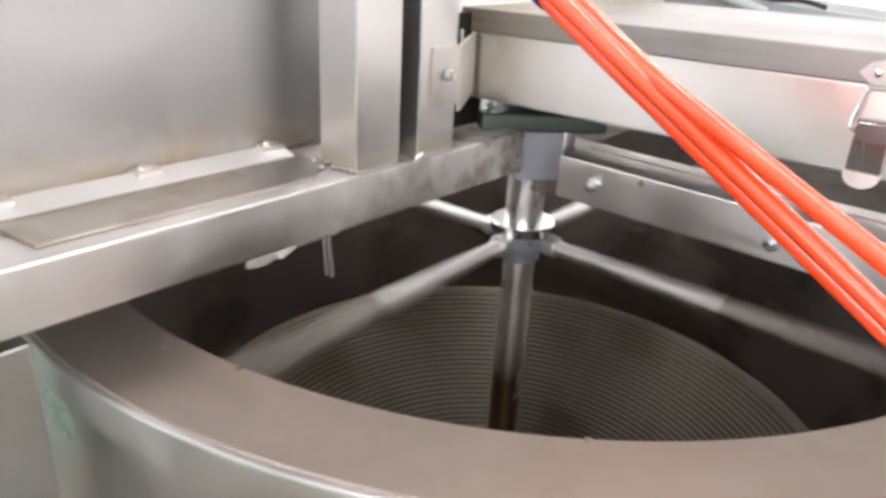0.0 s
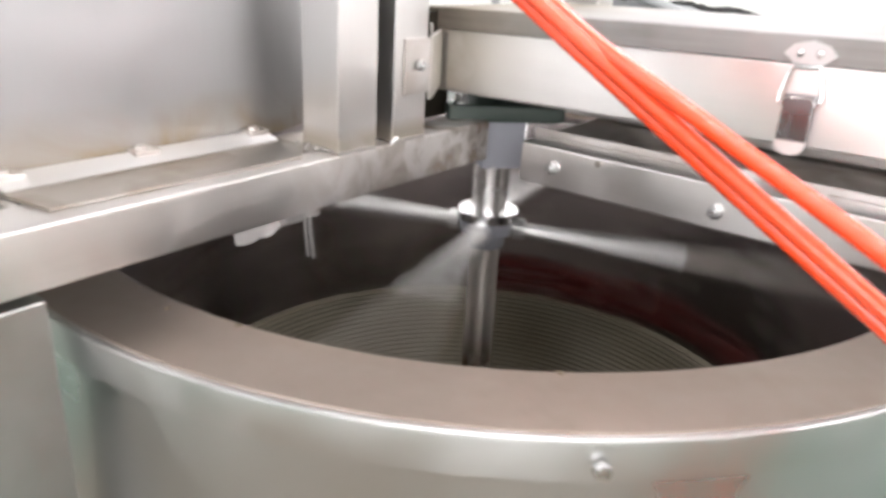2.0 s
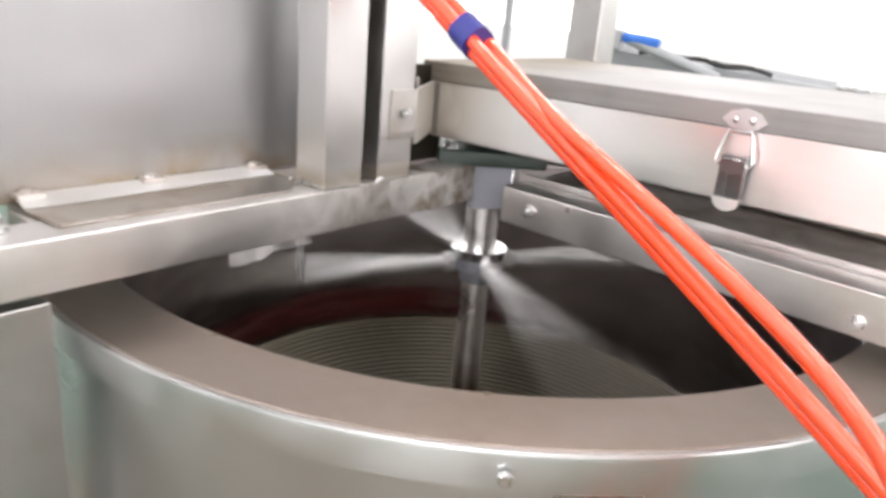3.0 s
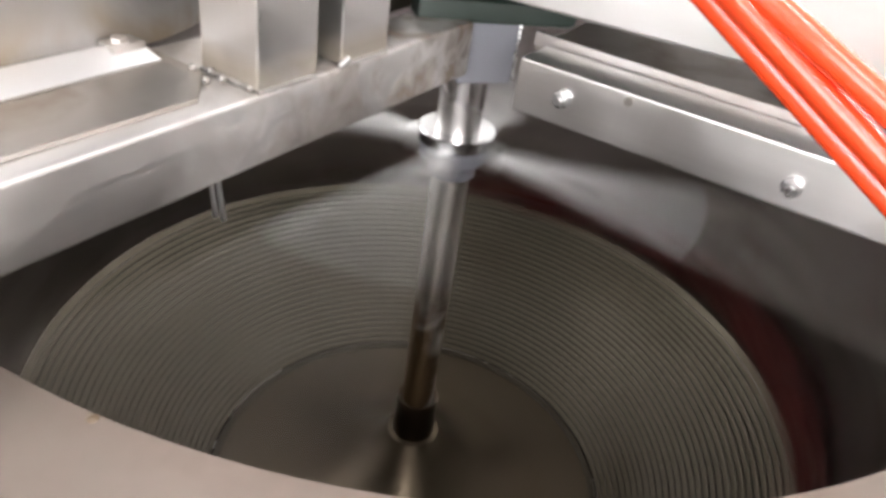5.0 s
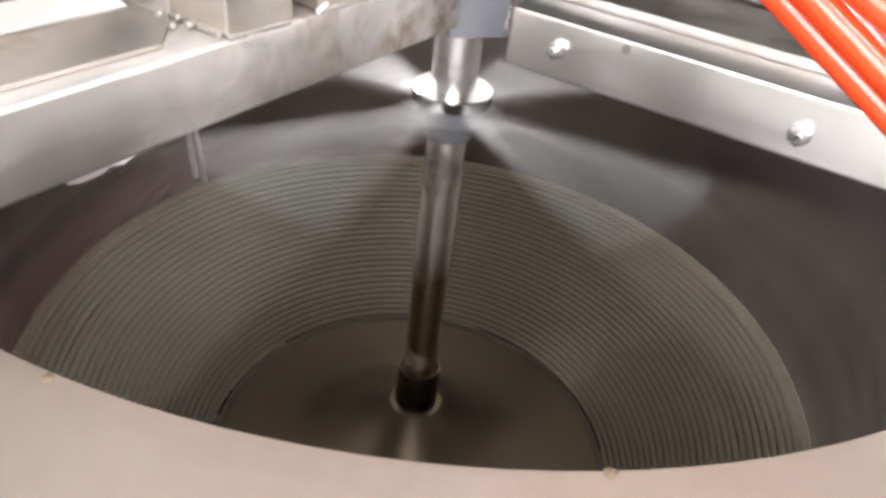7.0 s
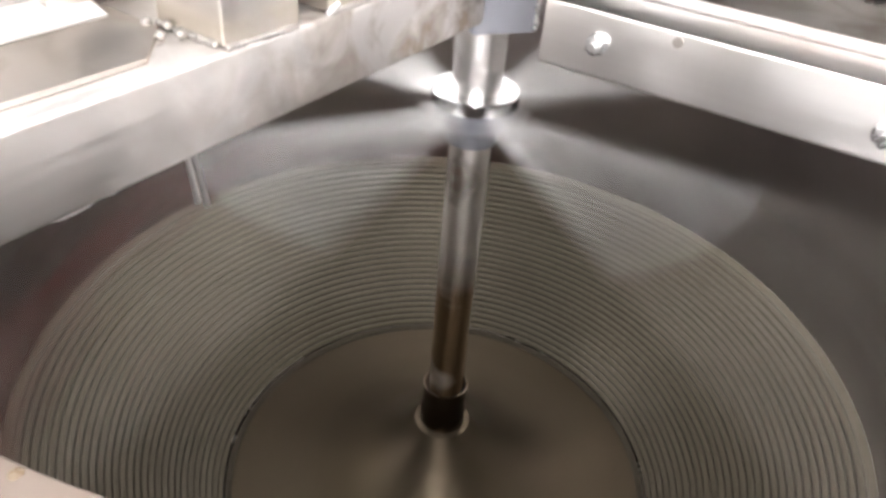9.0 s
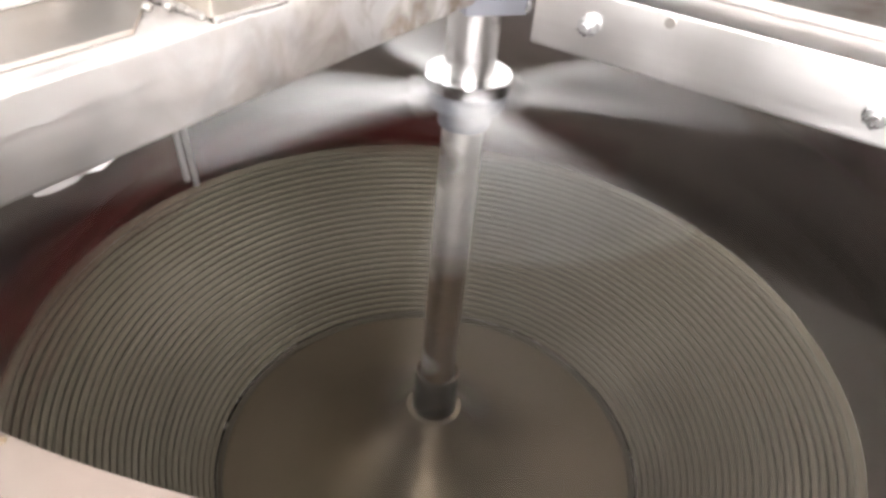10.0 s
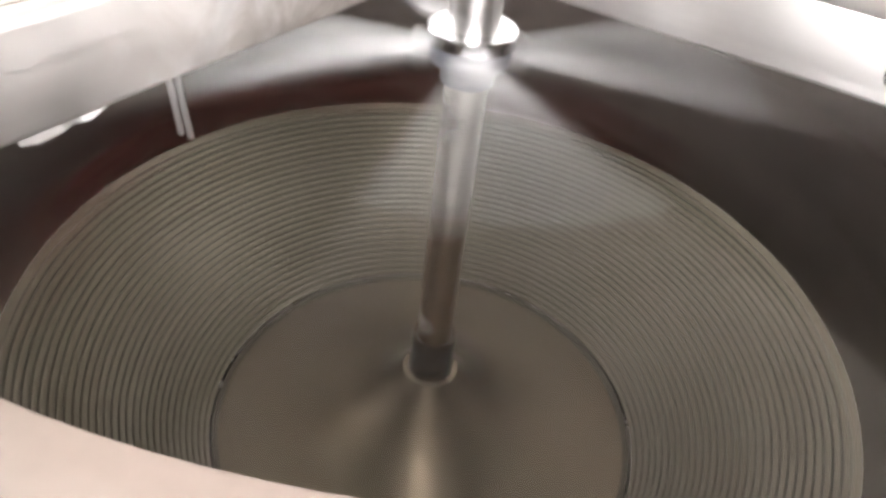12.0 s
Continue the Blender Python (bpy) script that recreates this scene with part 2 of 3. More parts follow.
def rod(p, q, r, steps=16, bm=None, r2=None):
    bm = bm or bmesh.new()
    p, q = Vector(p), Vector(q)
    turn = (q - p).to_track_quat("Z", "Y").to_matrix().to_4x4()
    bmesh.ops.create_cone(bm, cap_ends=True, segments=steps, radius1=r, radius2=r if r2 is None else r2, depth=(q - p).length,
                          matrix=Matrix.Translation((p + q) / 2) @ turn)
    return bm


def tube(points, r, steps=14, closed=False, bm=None):
    """A round bar along a line of points."""
    bm = bm or bmesh.new()
    pts = [Vector(p) for p in points]
    rows, up = [], None
    for i, p in enumerate(pts):
        d = (pts[min(i + 1, len(pts) - 1)] - pts[max(i - 1, 0)]).normalized()
        if closed:
            d = (pts[(i + 1) % len(pts)] - pts[i - 1]).normalized()
        if up is None:
            up = d.orthogonal().normalized()
        up = (up - d * up.dot(d)).normalized()
        side = d.cross(up)
        rows.append([bm.verts.new(p + r * (math.cos(2 * math.pi * k / steps) * up + math.sin(2 * math.pi * k / steps) * side))
                     for k in range(steps)])
    pairs = list(zip(rows, rows[1:])) + ([(rows[-1], rows[0])] if closed else [])
    for a, b in pairs:
        for k in range(steps):
            bm.faces.new((a[k], a[(k + 1) % steps], b[(k + 1) % steps], b[k]))
    if not closed:
        bm.faces.new(rows[0][::-1])
        bm.faces.new(rows[-1])
    return bm


def extrude(outline, axis_points, bm=None):
    """A prism: outline of 3D points, swept by the vector axis_points."""
    bm = bm or bmesh.new()
    a = [bm.verts.new(p) for p in outline]
    b = [bm.verts.new(Vector(p) + Vector(axis_points)) for p in outline]
    bm.faces.new(a)
    bm.faces.new(b[::-1])
    n = len(a)
    for i in range(n):
        bm.faces.new((a[i], b[i], b[(i + 1) % n], a[(i + 1) % n]))
    bmesh.ops.recalc_face_normals(bm, faces=bm.faces)
    return bm


def hex_bolt(parent, place, normal, size=0.019, name="bolt", washer=True, material=None, tip=True):
    """A hexagon head on a washer, with the end of its thread."""
    bm = bmesh.new()
    n = Vector(normal).normalized()
    p = Vector(place)
    if washer:
        rod(p - n * 0.001, p + n * 0.002, size * 0.62, 20, bm)
    rod(p + n * 0.002, p + n * (0.002 + size * 0.42), size * 0.56, 6, bm)
    rod(p + n * (0.002 + size * 0.42), p + n * (0.003 + size * 0.48), size * 0.44, 12, bm)
    if tip:
        rod(p + n * 0.004, p + n * (0.004 + size * 0.62), size * 0.26, 10, bm)
    return part(name, bm, material or zinc, parent)


def weld(parent, p, q, r=0.004, count=10, material=None):
    """A run of overlapping beads."""
    bm = bmesh.new()
    rng = random.Random(int(1000 * (p[0] + 3 * p[1] + 7 * p[2])) + count)
    for i in range(count):
        c = Vector(p).lerp(Vector(q), (i + 0.5) / count)
        s = r * rng.uniform(0.75, 1.25)
        bmesh.ops.create_icosphere(bm, subdivisions=1, radius=s, matrix=Matrix.Translation(c))
    return tagged(part("weld_bead", bm, material or weld_metal, parent), kind="stuff")


# ---- the hall ----
def hall():
    x0, x1, y0, y1, h = -7.0, 7.0, -6.0, 6.0, 4.6
    tagged(link("floor", box(x0, x1, y0, y1, -0.1, 0, 0), floor_mat), "green epoxy workshop floor with brown scuffs", "floor", kind="structure")
    tagged(link("ceiling", box(x0, x1, y0, y1, h, h + 0.1, 0), ceiling_mat), "pale sheet ceiling of the workshop", "ceiling", kind="structure")
    bm = bmesh.new()
    for xa, xb, za, zb in ((x0, x1, 0, 0.9), (x0, x1, 4.2, h), (x0, -2.3, 0.9, 4.2), (4.7, x1, 0.9, 4.2), (1.15, 1.25, 0.9, 4.2)):
        box(xa, xb, y1, y1 + 0.2, za, zb, 0, bm)
    tagged(link("wall_north", bm, wall_mat), "white plastered wall with a row of windows", "wall", kind="structure")
    # side walls out of view, opened for the added fill windows
    bm = bmesh.new()
    for ya, yb, za, zb in ((y0, y1, 0, 1.2), (y0, y1, 4.2, h), (y0, -4.0, 1.2, 4.2), (4.0, y1, 1.2, 4.2)):
        box(x1, x1 + 0.2, ya, yb, za, zb, 0, bm)
    tagged(link("wall_east", bm, wall_mat), "unseen white plastered wall with a wide window", "wall", kind="structure")
    bm = bmesh.new()
    for ya, yb, za, zb in ((y0, y1, 0, 1.4), (y0, y1, 4.4, h), (y0, -3.4, 1.4, 4.4), (4.6, y1, 1.4, 4.4)):
        box(x0 - 0.2, x0, ya, yb, za, zb, 0, bm)
    tagged(link("wall_west", bm, wall_mat), "unseen white plastered wall with a wide window", "wall", kind="structure")
    bm = bmesh.new()
    for xa, xb, za, zb in ((x0, x1, 0, 0.9), (x0, x1, 3.6, h), (x0, -3.4, 0.9, 3.6), (4.6, x1, 0.9, 3.6)):
        box(xa, xb, y0 - 0.2, y0, za, zb, 0, bm)
    tagged(link("wall_south", bm, wall_mat), "unseen white plastered wall with a wide window", "wall", kind="structure")
    w = tagged(new("window_4"), "unseen wide white daylit window", "window", kind="structure")
    part("pane", box(-3.4, 4.6, y0 - 0.13, y0 - 0.12, 0.9, 3.6, 0), pane_glow, w)
    for i, (xa, xb) in enumerate(((-2.3, 1.15), (1.25, 4.7))):
        w = tagged(new("window_%d" % (i + 1)), "overexposed white daylit window", "window", kind="structure")
        part("pane", box(xa, xb, y1 + 0.12, y1 + 0.13, 0.9, 4.2, 0), pane_glow, w)
    # south pane above; the unseen east and west panes below are added as fill
    w = tagged(new("window_3"), "overexposed white daylit window", "window", kind="structure")
    part("pane", box(x1 + 0.12, x1 + 0.13, -4.0, 4.0, 1.2, 4.2, 0), pane_glow, w)
    w = tagged(new("window_5"), "unseen wide white daylit window", "window", kind="structure")
    part("pane", box(x0 - 0.13, x0 - 0.12, -3.4, 4.6, 1.4, 4.4, 0), pane_glow, w)
    for lx in (-3.0, 0.3, 3.6):
        lamp = thing("ceiling_lamp", "long white strip lamp under the ceiling", "lamp", pose(lx, 0.4, 4.4), "strip lamps of the hall")
        part("housing", box(-0.2, 0.2, -5.25, 5.25, 0.03, 0.2, 0.01), white_plastic, lamp)
        part("diffuser", box(-0.17, 0.17, -5.2, 5.2, 0.0, 0.028, 0.004), lamp_glow, lamp)


hall()


# ---- casing of the drum ----
def casing():
    c = thing("drum_casing", "round stainless steel casing with a flat ring-shaped top plate", "casing")
    part("outer_wall", lathe([(0.680, 0.0), (0.680, 0.796), (0.676, 0.796), (0.676, 0.0)], 160, True), steel_skin, c)
    part("rim_band", lathe([(0.6805, 0.770), (0.6838, 0.7705), (0.6845, 0.803), (0.6838, 0.8060), (0.682, 0.8072), (0.676, 0.807), (0.676, 0.7985), (0.6805, 0.7965)], 160, True),
         rim_steel, c, "bright folded edge band")
    part("top_plate", lathe([(0.6785, 0.8055), (0.6765, 0.809), (0.600, 0.810), (0.596, 0.809), (0.594, 0.806), (0.594, 0.790), (0.597, 0.790), (0.598, 0.801), (0.6765, 0.8)], 160, True),
         steel_plate, c, "matt brownish ring plate")
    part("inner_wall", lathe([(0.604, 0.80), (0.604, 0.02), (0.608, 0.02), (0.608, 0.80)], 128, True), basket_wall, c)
    part("base", lathe([(0.0, 0.012), (0.67, 0.012), (0.67, 0.0), (0.0, 0.0)], 96), basket_wall, c)
    for k in range(4):
        a = radians(-72.7 + 90 * k)
        n = Vector((math.cos(a), math.sin(a), 0))
        hex_bolt(c, n * 0.6852 + Vector((0, 0, 0.786)), n, 0.0125, washer=False, tip=False)
    for k, (az, rr, sz) in enumerate(((-101, 0.600, 0.0035), (-74, 0.5985, 0.004), (-108, 0.612, 0.0025), (-120, 0.600, 0.003))):
        drop = lathe([(0.0, 0.0007), (sz * 0.6, 0.0006), (sz, 0.0)], 16)
        part("oil_drop", drop, oil_mat, c, "dried brown oil drop", m=pose(rr * math.cos(radians(az)), rr * math.sin(radians(az)), 0.8099))
    return c


casing()


# ---- the turning basket ----
def basket():
    r = thing("spinning_basket", "spinning ribbed steel basket with a central shaft and four arms", "basket")
    part("shaft", lathe([(0.0, 0.93), (0.0280, 0.93), (0.0280, 0.69), (0.0, 0.69)], 64), polished, r, "polished steel shaft")
    part("lower_shaft", lathe([(0.0, 0.689), (0.0240, 0.689), (0.0240, 0.2), (0.0, 0.2)], 64), browned_shaft, r, "lower shaft, browner towards its foot")
    part("sleeve", lathe([(0.0243, 0.284), (0.0300, 0.290), (0.0318, 0.290), (0.0325, 0.287), (0.0325, 0.270), (0.0312, 0.262), (0.0328, 0.236), (0.0328, 0.213), (0.0243, 0.213)], 48, True),
         sleeve_steel, r, "dark clamped sleeve at the foot of the shaft")
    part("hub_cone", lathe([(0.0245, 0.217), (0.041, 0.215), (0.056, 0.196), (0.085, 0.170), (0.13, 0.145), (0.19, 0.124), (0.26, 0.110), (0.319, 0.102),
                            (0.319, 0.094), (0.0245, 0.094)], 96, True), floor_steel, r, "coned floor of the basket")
    part("floor_seam", lathe([(0.320, 0.1035), (0.3275, 0.109), (0.331, 0.096), (0.318, 0.096)], 96, True), seam_gap_shade, r, "dark seam round the floor")
    # wedge rings on the sloping wall
    r0, z0, r1, z1, count = 0.329, 0.109, 0.548, 0.345, 29
    sx, sz = (r1 - r0) / count, (z1 - z0) / count
    length = math.hypot(sx, sz)
    ux, uz = sx / length, sz / length
    nx, nz = -uz, ux
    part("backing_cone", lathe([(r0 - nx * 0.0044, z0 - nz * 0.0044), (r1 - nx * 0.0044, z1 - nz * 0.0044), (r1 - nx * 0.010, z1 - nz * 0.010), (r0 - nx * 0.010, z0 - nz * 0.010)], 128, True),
         groove_shade_steel, r)
    for i in range(count):
        cx, cz = r0 + sx * (i + 0.5), z0 + sz * (i + 0.5)
        w = length * 0.365
        prof = [(cx - ux * w - nx * 0.0046, cz - uz * w - nz * 0.0046), (cx - ux * w, cz - uz * w), (cx - ux * w * 0.85 + nx * 0.0002, cz - uz * w * 0.85 + nz * 0.0002),
                (cx + ux * w * 0.85 + nx * 0.0002, cz + uz * w * 0.85 + nz * 0.0002), (cx + ux * w, cz + uz * w), (cx + ux * w - nx * 0.0046, cz + uz * w - nz * 0.0046)]
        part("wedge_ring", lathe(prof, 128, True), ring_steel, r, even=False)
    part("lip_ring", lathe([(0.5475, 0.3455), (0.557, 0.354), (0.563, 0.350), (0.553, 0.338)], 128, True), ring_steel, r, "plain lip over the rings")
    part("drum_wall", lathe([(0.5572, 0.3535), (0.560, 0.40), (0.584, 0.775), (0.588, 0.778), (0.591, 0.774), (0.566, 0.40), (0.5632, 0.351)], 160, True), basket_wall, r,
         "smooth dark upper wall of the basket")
    part("hub", lathe([(0.0283, 0.748), (0.0472, 0.7485), (0.0485, 0.747), (0.0485, 0.734), (0.0283, 0.734)], 64, True), disc_steel, r,
         "bright disc on the collar")
    part("collar", lathe([(0.0283, 0.7335), (0.0440, 0.7335), (0.0440, 0.712), (0.0400, 0.709), (0.0300, 0.706), (0.0300, 0.688), (0.0288, 0.686), (0.0243, 0.686)], 64, True), collar_steel, r,
         "pale gray collar clamped on the shaft")
    for k in range(4):
        a = Matrix.Rotation(radians(90 * k), 4, "Z")
        arm = part("arm", rod(a @ Vector((0.042, 0, 0.721)), a @ Vector((0.31, 0, 0.717)), 0.0108, 20), arm_steel, r, "bright round arm")
        part("outer_rod", rod(a @ Vector((0.31, 0, 0.717)), a @ Vector((0.580, 0, 0.715)), 0.0100, 20), outer_steel, arm, "duller, darker outer length")
        nut = bmesh.new()
        rod(a @ Vector((0.0435, 0, 0.721)), a @ Vector((0.0635, 0, 0.721)), 0.0175, 6, nut)
        bmesh.ops.bevel(nut, geom=list(nut.edges), offset=0.0015, segments=1, affect="EDGES")
        part("nut", nut, arm_steel, arm, "chromed hexagon nut")
        part("foot_plate", box(-0.003, 0.003, -0.02, 0.02, -0.02, 0.02, 0.001), brown_steel, arm, m=a @ pose(0.579, 0, 0.715))
    return r


BASKET = basket()


# ---- machine frame ----
def machine_frame():
    f = thing("machine_frame", "welded frame of brushed stainless square tubes with brown heat stains", "frame", MACHINE)
    part("left_beam", box(0.000, 0.058, -0.768, -0.100, 0.857, 0.912, 0.004), beam_steel, f, "stained tube beam across the casing")
    part("right_beam", box(0.115, 1.25, -0.106, -0.050, 0.841, 0.895, 0.003), steel_a, f, "clean tube beam with bolts")
    part("rear_sheet", box(0.10, 1.25, -0.045, 0.20, 0.885, 0.890, 0.001), stained_sheet, f)
    part("rear_beam", box(0.02, 1.25, 0.13, 0.19, 0.893, 0.945, 0.004), steel_a, f)
    part("rear_lip", box(0.10, 1.25, -0.0490, -0.0462, 0.8905, 0.904, 0.0008), steel_v, f)
    part("back_beam", box(-0.75, 1.25, 0.25, 0.35, 0.893, 0.945, 0.004), steel_a, f)
    part("inner_tube", box(-0.060, -0.003, -0.70, -0.30, 0.858, 0.9115, 0.004), steel_b, f)
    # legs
    part("leg", box(0.000, 0.057, -0.770, -0.705, 0.0, 0.850, 0.004), shaded_leg_steel, f)
    part("leg", box(1.17, 1.24, -0.106, -0.04, 0.0, 0.836, 0.004), steel_v, f)
    part("end_bracket", box(-0.010, 0.015, -0.782, -0.770, 0.868, 0.900, 0.003), zinc, f)
    part("end_plate", box(0.000, 0.058, -0.7695, -0.7665, 0.858, 0.910, 0.001), steel_v, f)
    hex_bolt(f, (0.016, -0.735, 0.9125), (0, 0, 1), 0.022)
    # upright posts on the left beam
    part("post", box(0.000, 0.0568, -0.3875, -0.3265, 0.9125, 2.0, 0.003), post_steel, f, "upright square tube")
    part("post", box(-0.010, 0.0572, -0.3005, -0.2415, 0.9125, 2.0, 0.003), post_steel, f, "upright tube with bolted bracket")
    weld(f, (0.002, -0.388, 0.914), (0.05, -0.388, 0.914), 0.0028, 22)
    weld(f, (0.0568, -0.386, 0.9130), (0.0578, -0.330, 0.9122), 0.0022, 24)
    weld(f, (0.0572, -0.299, 0.9130), (0.0575, -0.243, 0.9130), 0.0024, 22)
    weld(f, (0.0565, -0.302, 0.9125), (0.0575, -0.292, 0.917), 0.0036, 5, zinc)
    # shade between the posts, drawn as a near-black sheet
    part("gap_shade_strip", box(-0.010, 0.006, -0.3255, -0.3015, 0.914, 2.0, 0.001), seam_gap_shade, f)
    part("bracket", box(0.0574, 0.0604, -0.2855, -0.2400, 0.966, 1.029, 0.0008), steel_v, f, "small bolted bracket plate")
    hex_bolt(f, (0.0606, -0.2630, 0.9995), (1, 0, 0), 0.012, washer=False)
    part("bracket_tab", extrude([(0.0604, -0.2398, 0.957), (0.0604, -0.2370, 0.957), (0.0040, -0.1455, 0.957), (0.0000, -0.1455, 0.957), (0.0570, -0.2398, 0.957)], (0, 0, 0.073)), steel_cover, f, "turned end of the bracket")
    # added sheet: stands for the dark under the cover and hides the bright background
    part("gap_backing", box(-0.011, -0.006, -0.2405, -0.115, 0.9125, 1.052, 0.001), seam_gap_shade, f, "added dark sheet filling the shaded gap under the cover")
    weld(f, (0.0030, -0.1465, 0.962), (0.0030, -0.1465, 1.024), 0.0022, 22)
    weld(f, (0.0600, -0.2390, 1.031), (0.0590, -0.2400, 1.044), 0.0030, 4)
    for a, z in ((0.166, 0.8695), (0.3805, 0.8635), (0.595, 0.858)):
        hex_bolt(f, (a, -0.1065, z), (0, -1, 0), 0.0145)
    part("plug", rod((0.228, -0.106, 0.887), (0.228, -0.1075, 0.887), 0.0042, 10), outer_steel, f)
    return f


machine_frame()


def flange_bearing():
    b = thing("flange_bearing", "dark green cast flange bearing over a milled gray block", "bearing", pose(0, 0, 0, 0, 0, 23.4))
    part("housing", box(-0.093, 0.074, -0.109, 0.058, 0.908, 0.932, 0.006), green_paint, b)
    part("bearing_boss", lathe([(0.024, 0.931), (0.058, 0.931), (0.055, 0.949), (0.024, 0.949)], 40, True), green_paint, b)
    block = part("spacer_block", box(0.0, 0.0624, 0.0, 0.034, 0.833, 0.907, 0.0015), gray_block, b, "milled gray spacer block", m=pose(-0.0327, -0.0730, 0, 0, 0, 3.8))
    weld(block, (-0.0002, -0.0002, 0.846), (-0.0002, -0.0002, 0.905), 0.0028, 14, zinc)
    weld(block, (0.0626, 0.000, 0.836), (0.0626, 0.000, 0.905), 0.0034, 12, zinc)
    for x, y in ((-0.074, -0.090), (0.055, -0.090), (-0.074, 0.040), (0.055, 0.040)):
        hex_bolt(b, (x, y, 0.9325), (0, 0, 1), 0.019)
    return b


flange_bearing()


# ---- belt cover with its latch ----
def belt_cover():
    c = thing("belt_cover", "long stainless belt cover box with a lipped lid", "cover", MACHINE @ pose(0.0218, 0, 0, 0, -1.25, 0))
    bm = box(-0.006, 1.3, -0.142, 0.20, 0.9495, 1.030, 0.003)
    part("body", bm, steel_cover, c)
    part("lid", box(-0.022, 1.304, -0.146, 0.204, 1.0295, 1.0575, 0.0025), lid_steel, c, "lid with a folded lip")
    part("end_seam", box(0.004, 0.010, -0.1432, -0.1425, 0.953, 1.026, 0.0003), weld_metal, c)
    plate = [(-0.030, -0.1465, 1.047), (-0.020, -0.1465, 1.056), (0.0, -0.1465, 1.060), (0.020, -0.1465, 1.056), (0.030, -0.1465, 1.047), (0.016, -0.1465, 1.038), (-0.016, -0.1465, 1.038)]
    lt = part("latch", extrude(plate, (0, -0.002, 0)), dull_zinc, c, "chromed spring toggle latch", m=pose(0.4510, 0, -0.0075) @ Matrix.Diagonal((0.80, 1, 1, 1)))
    for x in (-0.011, 0.011):
        bm = bmesh.new()
        bmesh.ops.create_uvsphere(bm, u_segments=12, v_segments=8, radius=0.0045, matrix=pose(x, -0.1485, 1.048))
        part("rivet", bm, chrome, lt)
    part("wire_loop", tube([(-0.015, -0.152, 1.036), (-0.018, -0.153, 1.030), (-0.0235, -0.156, 1.010), (-0.0235, -0.157, 1.003), (-0.019, -0.157, 1.000), (-0.014, -0.157, 1.007), (0.014, -0.157, 1.007), (0.019, -0.157, 1.000),
                            (0.0235, -0.157, 1.003), (0.0235, -0.156, 1.010), (0.018, -0.153, 1.030), (0.015, -0.152, 1.036)], 0.0024, 10, True), chrome, lt)
    lever = extrude([(-0.0165, -0.1500, 1.010), (0.0165, -0.1500, 1.010), (0.0170, -0.1520, 0.966), (-0.0170, -0.1520, 0.966)], (0, -0.009, 0))
    part("lever", lever, latch_steel, lt, "hanging latch lever")
    tip = [(-0.0180, -0.1540, 0.9655), (0.0180, -0.1540, 0.9655)] + [(0.0180 * math.cos(k * math.pi / 8), -0.1550, 0.9620 - 0.0105 * math.sin(k * math.pi / 8)) for k in range(9)]
    part("lever_tip", extrude(tip, (0, -0.0065, 0)), strip_steel, lt, "bright rounded lever tip")
    return c


belt_cover()


# ---- tank on the left beam ----
def tank():
    t = thing("side_tank", "dull stainless steel tank with a bolted bottom flange and yellow stains", "tank", MACHINE)
    bm = bmesh.new()
    outline = [(-0.056, -1.1, 0.914)] + [(-0.056 - 0.060 * (1 - math.cos(k * math.pi / 32)), -0.425 + 0.135 * math.sin(k * math.pi / 32), 0.914) for k in range(17)] + [(-0.62, -0.29, 0.914), (-0.62, -1.1, 0.914)]
    extrude(outline, (0, 0, 0.5), bm)
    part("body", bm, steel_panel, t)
    part("bottom_lip", box(-0.058, -0.030, -1.1, -0.712, 0.896, 0.9135, 0.002), stained_sheet, t, "stained lower lip of the tank")
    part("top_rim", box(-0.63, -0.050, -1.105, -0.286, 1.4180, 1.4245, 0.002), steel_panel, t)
    bm = bmesh.new()
    extrude([(-0.0550, -0.694, 0.9220), (-0.049, -0.694, 0.9250), (-0.045, -0.694, 0.9240), (-0.021, -0.694, 0.9175), (-0.022, -0.694, 0.9158), (-0.046, -0.694, 0.9215)], (0, 0.290, 0), bm)
    part("flange_strip", bm, strip_steel, t, "bright slanted flange strip")
    for a, b in ((-0.60, -1.08), (-0.60, -0.27), (-0.10, -1.08)):
        part("leg", box(a, a + 0.05, b, b + 0.05, 0.0, 0.9135, 0.004), steel_v, t)
    part("base_sheet", extrude([(-0.055, -0.700, 0.9125), (0.036, -0.684, 0.9125), (0.043, -0.428, 0.9125), (0.010, -0.394, 0.9125), (-0.055, -0.392, 0.9125)], (0, 0, 0.003)), stained_sheet, t, "thin brown-stained base sheet")
    for b in (-0.682, -0.553, -0.417):
        bm = box(-0.055, -0.036, b - 0.013, b + 0.013, 0.9215, 0.9265, 0.001)
        rod((-0.045, b - 0.002, 0.926), (-0.045, b - 0.002, 0.930), 0.006, 6, bm)
        part("clip", bm, steel_b, t)
    for a, b in ((0.014, -0.391), (0.002, -0.396), (0.024, -0.404), (0.030, -0.395)):
        bm = bmesh.new()
        bmesh.ops.create_icosphere(bm, subdivisions=2, radius=0.0032, matrix=pose(a, b, 0.9165))
        part("weld_drop", bm, weld_metal, t)
    return t


tank()


